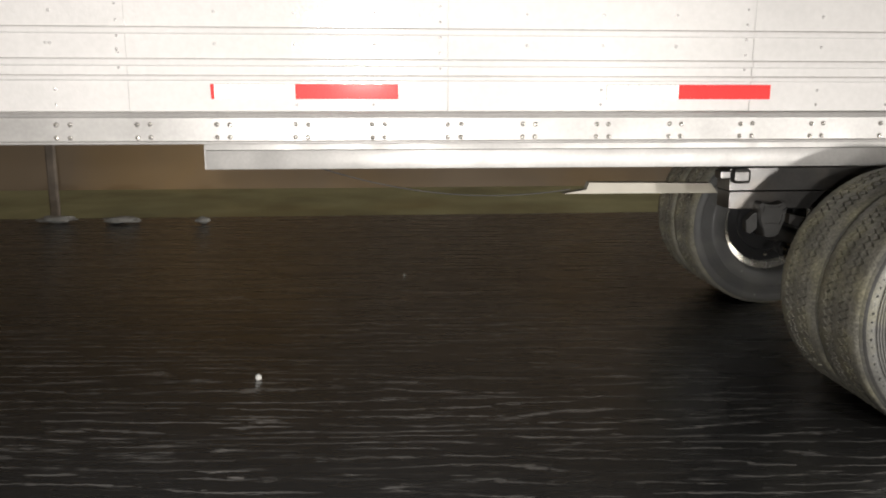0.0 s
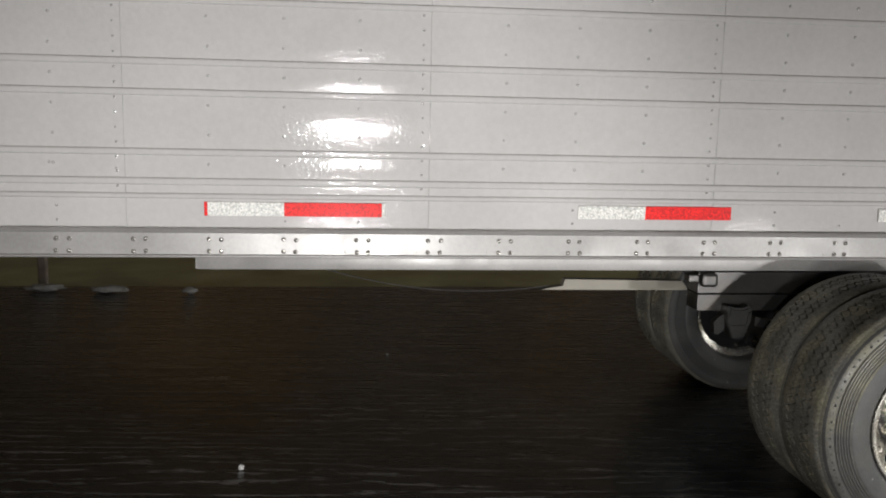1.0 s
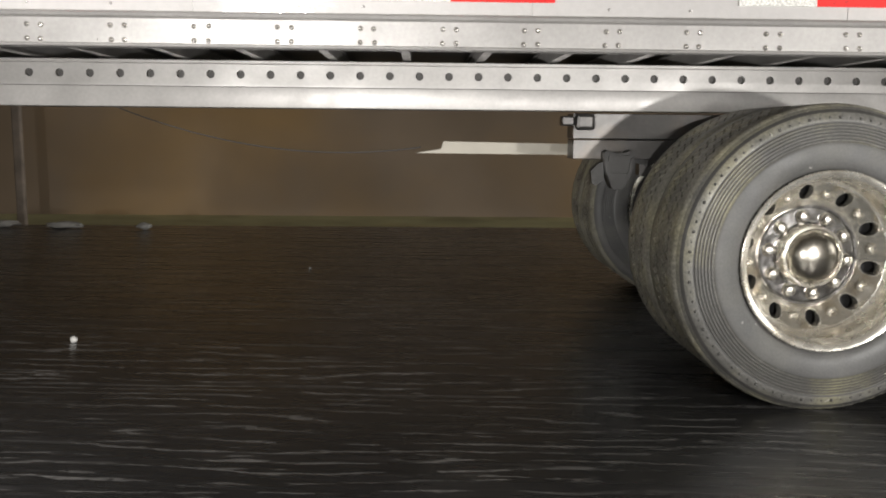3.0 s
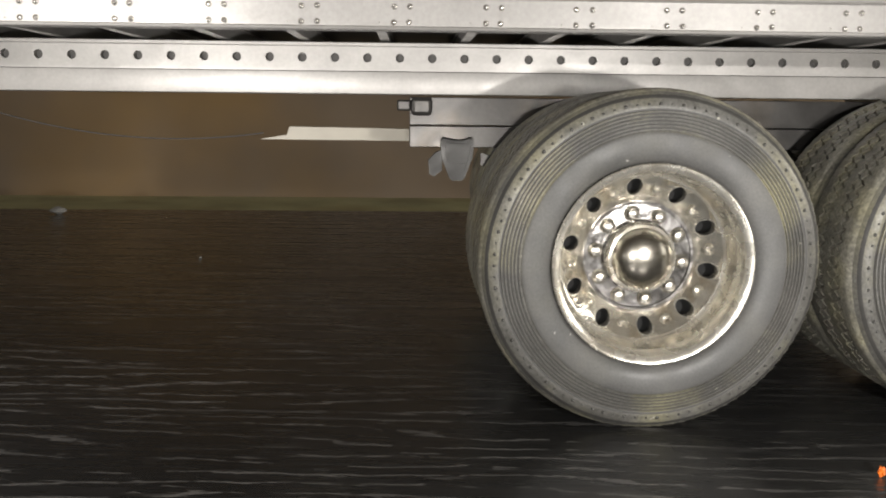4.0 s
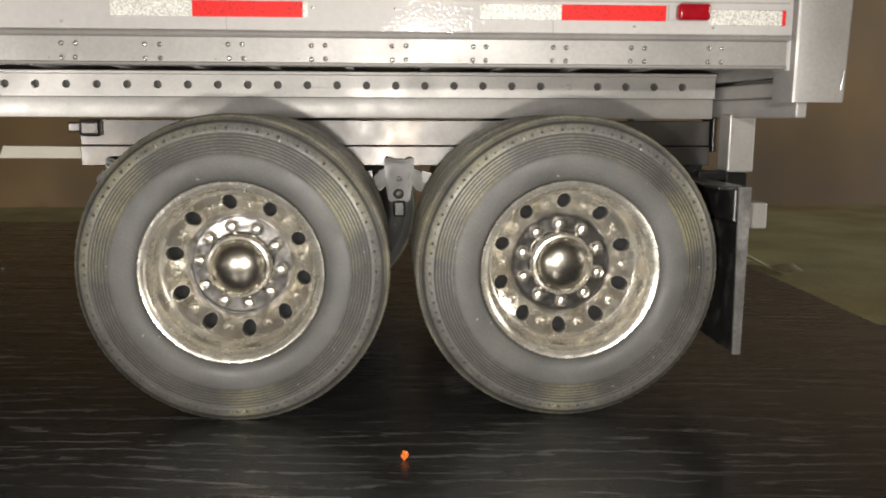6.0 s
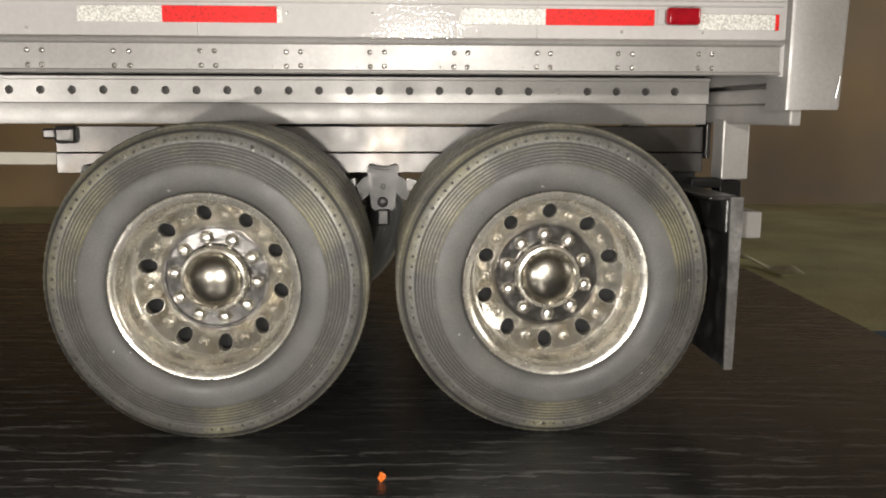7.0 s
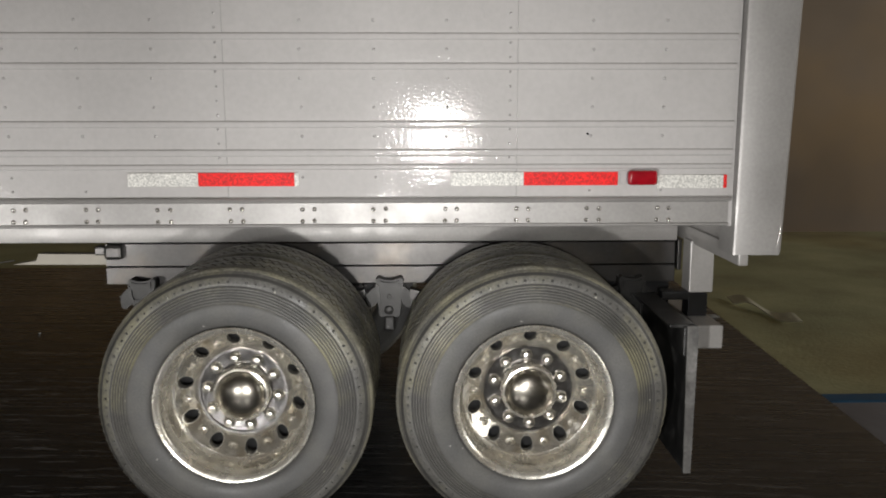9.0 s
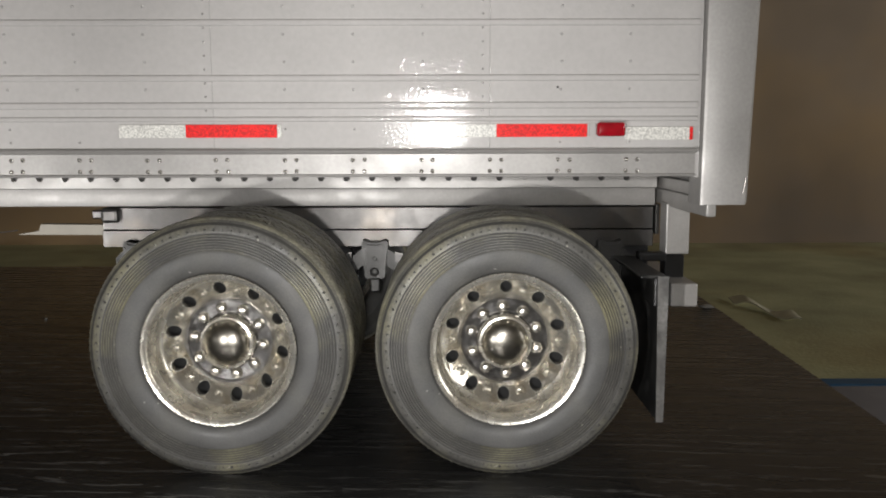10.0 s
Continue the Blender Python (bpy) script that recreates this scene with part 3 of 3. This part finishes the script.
def wheel(x, y, z):
    rim = bmesh.new()
    lathe([(11.6, 0.5), (11.75, -1.1), (12.1, -1.75), (12.2, -2.1), (12.15, -2.3), (12.0, -2.38), (11.8, -2.32), (11.25, -2.05), (11.15, -1.9), (11.12, -1.6), (11.0, -0.4), (10.85, -0.2),
           (10.8, 0.1), (10.98, 0.35), (10.94, 0.65), (10.85, 1.9), (10.7, 2.5), (10.4, 2.85), (10.2, 2.95)], 96, rim)
    disc = bmesh.new()
    depth = lambda r: 2.9 + 0.74 * (10.45 - r)
    for k in range(10):
        a0 = math.pi / 5 * k
        to = lambda u, v, d: (v * math.cos(a0 + u), depth(v) + d + 0.2 * math.cos(u * 10) * (1 - ((v - 8.7) / 1.75) ** 2), v * math.sin(a0 + u))
        pierced(disc, to, -math.pi / 10, math.pi / 10, 6.9, 10.4, 0.0, 8.95, 0.112, 1.08, 1.6, 20)
    hub = part("wheel", rim, CHROME, trailer, "champagne chrome wheel with dusty dual tyres", 35, (x, y, z))
    bmesh.ops.remove_doubles(disc, verts=disc.verts[:], dist=0.002)
    part("disc", disc, DIMPLED, hub, "champagne chrome disc with ten hand holes", 50)
    lip, boss = bmesh.new(), bmesh.new()
    loops = [[lip.verts.new((0.98 * g * math.cos(q), 4.2 + lift - 0.8 * g * math.sin(q), 8.95 + 1.08 * g * math.sin(q))) for q in np.linspace(0, 2 * math.pi, 20, endpoint=False)]
             for g, lift in ((1.22, 0.02), (1.15, -0.16), (1.02, -0.16), (0.98, 0.1))]
    for one, two in zip(loops, loops[1:]):
        for i in range(20):
            lip.faces.new((one[i], one[(i + 1) % 20], two[(i + 1) % 20], two[i]))
    lathe([(0.85, 0.0), (0.7, -0.22), (0.45, -0.3), (0.3, -0.12), (0, -0.05)], 14, boss, (0, 3.95, 8.85))
    lip_ob, boss_ob = part("hole_lip", lip, CHROME, hub, "", 50), part("dimple", boss, DIMPLED, hub, "", 60)
    boss_ob.rotation_euler = (0, math.pi / 2 - math.pi / 10, 0)
    lip_ob.rotation_euler = (0, math.pi / 2, 0)
    for k in range(1, 10):
        again(lip_ob, (0, 0, 0), (0, math.pi / 2 - math.pi / 5 * k, 0))
        again(boss_ob, (0, 0, 0), (0, math.pi / 2 - math.pi / 5 * (k + 0.5), 0))
    outer = part("tyre", tyre_mesh(), RUBBER, hub, "black rubber tyre dusted with khaki", 40)
    outer.data.materials.append(RINGS)
    outer.data.materials.append(TREAD)
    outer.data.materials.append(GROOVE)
    outer.data.materials.append(RING_GROOVE)
    again(outer, (0, 12.6, 0))
    nubs = bmesh.new()
    for k in range(88):
        a = 2 * math.pi * k / 88
        way = Matrix.Translation((18.95 * math.cos(a), -1.98, 18.95 * math.sin(a)))
        bmesh.ops.create_icosphere(nubs, subdivisions=1, radius=0.21 + 0.06 * math.sin(k * 2.4), matrix=way)
    part("bead_ring", nubs, NUB, hub, "ring of small rubber beads on the shoulder", 60)
    part("hub_plate", lathe([(7.2, 5.8), (7.15, 4.95), (7.0, 4.7), (6.7, 4.72), (6.6, 5.0), (4.7, 5.0), (4.3, 4.4), (0, 4.4)], 60), PLATE, hub, "dark chrome hub plate", 30)
    part("hub_collar", lathe([(4.45, 5.0), (4.35, 3.2), (4.2, 2.9), (3.9, 2.82), (3.78, 3.0)], 48), CHROME, hub, "", 40)
    dome = [(3.8 * math.cos(a), 2.95 - 1.85 * math.sin(a)) for a in np.linspace(0, math.pi / 2 - 0.05, 10)] + [(0, 1.1)]
    part("hub_cap", lathe(dome, 48), SATIN, hub, "satin metal domed hub cap", 60)
    nut = lathe([(1.0, 5.0), (0.98, 4.8), (0.78, 4.62), (0.76, 4.05), (0.62, 3.82), (0.3, 3.72), (0, 3.7)], 12)
    nut_ob = None
    for k in range(10):
        a = math.pi / 5 * k + radians(4)
        place = (5.55 * math.cos(a), 0, 5.55 * math.sin(a))
        nut_ob = part("lug_nut", nut, BRIGHT, hub, "", 30, place) if nut_ob is None else again(nut_ob, place)
    # Black backing disc: the darkness behind the hand holes is in its colour.
    part("dark_drum_backing", lathe([(11.6, 6.6), (8.0, 7.4), (0, 7.4)], 48), CAVITY, hub)
    part("inner_rim", lathe([(12.3, 21.2), (12.4, 21.9), (12.1, 22.2), (11.8, 22.15), (10.4, 21.2), (10.2, 20.2)], 64), CHROME, hub, "", 35)
    part("inner_drum", lathe([(10.2, 20.2), (7.6, 20.2), (7.3, 20.7), (2.8, 20.8), (2.6, 24.0), (0, 24.0)], 48), DARK, hub, "", 35)
    return hub


AXLE = 20.86
hub = wheel(0.05, 0, AXLE)
hub.rotation_euler = (0, radians(-24.8), 0)
copy_thing(hub, pose(45.1 * MM, 0, AXLE * MM, 0, -17, 0))
for x in (6.0, 50.65):
    copy_thing(hub, pose(x * MM, FAR * MM, AXLE * MM, 0, 11, 180))
axle = part("axle", lathe([(0, 22), (2.4, 22), (2.4, FAR - 22), (0, FAR - 22)], 32), FRAME, trailer, "", 40, (2.0, 0, AXLE))
again(axle, (46.5, 0, AXLE))



def brake_chamber(x):
    can = part("brake_chamber", lathe([(0, -2.2), (1.2, -2.2), (1.5, -1.9), (1.55, -0.2), (1.75, 0), (1.75, 0.5), (1.5, 0.7), (1.3, 3.0), (0, 3.2)], 28),
               DARK, trailer, "small dark brake chamber with bright bolts", 35, (x - 1.8, 62.5, 18.3))
    bolt = lathe([(0.45, 0.2), (0.42, -0.35), (0.28, -0.6), (0, -0.65)], 10)
    for k, angle in enumerate((20, 95, 160, 235, 300)):
        place = (1.15 * math.cos(radians(angle)), -2.2, 1.45 * math.sin(radians(angle)))
        if k == 0:
            first_bolt = part("bolt", bolt, BRIGHT, can, "bright steel bolt", 40, place)
        else:
            again(first_bolt, place)
    again(first_bolt, (-1.2, 7.0, -2.7))
    part("push_rod", tube([(0, 3, 0), (0, 5.5, -1.2), (-1.2, 7.4, -2.7)], 0.3), FRAME, can)


for x in (2.0, 46.5):
    brake_chamber(x)

# Cream strip and hanging wire under the frame.
strip = prism([(-55.0, 33.6), (-23.0, 33.5), (-24.5, 35.5), (-49.8, 35.8), (-50.3, 34.4)], "y", 47.5, 50.0)
part("air_pipe", strip, CREAM, trailer, "cream plastic strip under the frame")
sag = [(-112 + 58 * s / 24, 46.0, 33.6 + 9.0 * ((s / 24 - 0.74) / 0.74) ** 2) for s in range(25)]
part("hanging_wire", tube(sag, 0.11), WIRE, trailer, "thin grey wire")

# Rear end: corner post, sill, bumper legs and bumper, mud flap.
post_outline = [(74.2, -1.3), (74.35, -1.75), (74.75, -1.95), (81.1, -1.95), (81.5, -1.5), (81.5, 4.0), (74.2, 4.0)]
post = prism(post_outline, "z", 43.4, 158)
for v in post.verts:
    if v.co.z < 44 and v.co.x > 81.2:
        v.co.z += 0.55
    v.co.x += (0.026 if v.co.x > 78 else 0.007) * (v.co.z - 43.4)
part("corner_post", post, RAIL, trailer, "brushed silver rear corner post", 30)
part("panel_end_strip", box(73.6, 74.2, -0.7, 3.0, 47.6, 158), PANEL, trailer)
far_post = prism([(x, FAR - y) for x, y in post_outline], "z", 43.4, 158)
part("corner_post", far_post, RAIL, trailer, "", 30)
sill = part("rear_sill", box(76.0, 77.6, 0.4, FAR - 0.4, 41.3, 44.15, 0.3, segments=3), SILVER, trailer, "silver sill below the rear doors", 40)
part("upper_sill", box(76.15, 77.6, 0.9, FAR - 0.9, 44.2, 46.4, 0.2), SILVER, sill)
part("scratch", tube([(80.75, -1.97, 45.0), (80.95, -1.99, 46.2), (81.15, -1.97, 47.6)], 0.05), RIVET, sill, "bright scratch in the paint")
part("sill_cap", box(75.5, 81.5, 1.2, FAR - 1.2, 47.0, 51.4, 0.2), RAIL, trailer)
part("sill_web", box(76.9, 77.5, 4.0, FAR - 4, 46.2, 47.1), FRAME, trailer)
leg = part("bumper_leg", box(75.6, 79.9, 21.6, 26, 32.6, 41.9, 0.25), SILVER, trailer)
part("leg_insert", box(75.7, 79.2, 22.0, 25.6, 27.6, 32.4, 0.2), DARK, leg)
copy_thing(leg, pose(0, 0.055, 0))
part("bumper", box(75.1, 79.85, 15.2, FAR - 15.2, 24.1, 28.25, 0.35), SILVER, trailer, "light grey rear bumper bar")
flap = part("mud_flap", box(69.4, 70.4, 1.1, 26, 8.1, 31.7, 0.25), SCUFFED, trailer, "scuffed black plastic mud flap")
part("edge", prism([(68.95, 31.9), (69.3, 8.1), (70.45, 8.1), (70.7, 31.9)], "y", 0.75, 1.15), SCRAPED, flap, "scuffed pale edge")
part("flap_hinge", box(68.6, 69.6, 1.4, 26, 26.9, 31.6, 0.25), SCUFFED, flap)
part("flap_arm", box(66.5, 70.6, 2.0, 25, 31.35, 31.9, 0.2), SCUFFED, flap)
part("flap_strut", box(71.0, 76.0, 22.0, 25, 31.2, 32.8, 0.3), DARK, flap)
copy_thing(flap, pose(0, (FAR - 27) * MM, 0))

# Reflective tape and marker lamp on the side.
for pieces in (((-114.6, -114.15, "r"), (-114.15, -103.5, "w"), (-103.5, -89.7, "r"), (-89.7, -89.2, "w")), ((-60.85, -50.65, "w"), (-50.65, -37.4, "r")),
               ((-13.9, -3.8, "w"), (-3.8, 10.0, "r"), (10.0, 10.65, "w")),
               ((32.6, 43.2, "w"), (43.2, 56.95, "r")), ((62.7, 72.5, "w"), (72.5, 73.0, "r"))):
    strip = None
    for a, b, kind in pieces:
        drop = 0.45 if a > 60 else 0.0
        bm = box(a, b, -1.36, -0.9, 53.75 - drop, 55.7 - drop, 0.06)
        strip = part("reflective_tape" if strip is None else "tape_piece", bm, WHITE_TAPE if kind == "w" else RED_TAPE,
                     strip or trailer, "white and red speckled reflective tape" if strip is None else "")
part("paint_chip", rivet_head(0.2, 0.08), CAVITY, trailer, "tiny dark chip in the paint", 0, (52.4, -1.05, 61.2))
lens = part("marker_lamp", box(58.3, 62.6, -2.4, -0.9, 53.8, 55.95, 0.45, segments=3), LENS, trailer, "dark red marker lamp lens", 40)
part("lamp_edge", box(57.3, 58.25, -1.35, -0.9, 53.9, 55.9, 0.1), PANEL, lens)

# ---- small things ----
tagged(part("crumb", lump(0.62, 0.6, 0.6, 1), PALE, None, "", 50, (-115.3, 36.8, 0)), "small white crumb on the dark board", "crumb")
shard = lump(0.36, 0.26, 0.5, 5, 0.8)
tagged(part("crumb", shard, ORANGE, None, "", 30, (22.5, -14.8, 0)), "bright orange crumb on the dark board", "crumb")
for x, y, a, b, h, s in ((-214, 215, 7.0, 2.6, 1.5, 2), (-189.5, 213, 7.5, 2.6, 1.3, 3), (-158, 210, 2.6, 1.7, 1.2, 4), (-84, 119, 0.4, 0.3, 0.25, 9)):
    tagged(part("paper_scrap", lump(a, b, h, s, 0.4), SCRAP, None, "", 50, (x, y, 0)), "pale crumpled scrap on the dark board", "scrap")
tagged(part("paper_scrap", lump(2.0, 1.2, 0.6, 7, 0.5), SCRAP, None, "", 50, (119.0, 132, 0)), "pale chip lying at the edge of the board", "scrap")
ribbon = bmesh.new()
ends = []
for s in range(17):
    f = s / 16
    x, y = 159 + 11.5 * f, 224 - 40 * f + 4 * math.sin(f * 6.3)
    z = 1.2 + 2.2 * math.sin(f * 5.0) ** 2
    ends.append([ribbon.verts.new((x + dx, y + dy, z + dz)) for dx, dy, dz in ((0, -5, 0), (1, 5, 0.8), (1, 5, 1.3), (0, -5, 0.5))])
for one, two in zip(ends, ends[1:]):
    for k in range(4):
        ribbon.faces.new((one[k], one[(k + 1) % 4], two[(k + 1) % 4], two[k]))
ribbon.faces.new(ends[0])
ribbon.faces.new(ends[-1][::-1])
low = min(v.co.z for v in ribbon.verts)
for v in ribbon.verts:
    v.co.z -= low
tagged(part("paper_strip", ribbon, material("faded_olive_paper", (0.60, 0.58, 0.44), 0.8, 0.0, 0.1, 6), None, "", 50, (0, 0, -16)), "pale wavy paper strip on the olive cloth", "paper")
packet = tagged(part("packet", box(130, 190, 48, 93, 0, 3.0, 1.0), PAPER, None, "", 40, (0, 0, -16)), "white and blue paper packet on the cloth", "packet")
part("blue_band", box(130, 190, 90, 97, 0.3, 3.4, 0.8), BLUE, packet, "blue printed band")
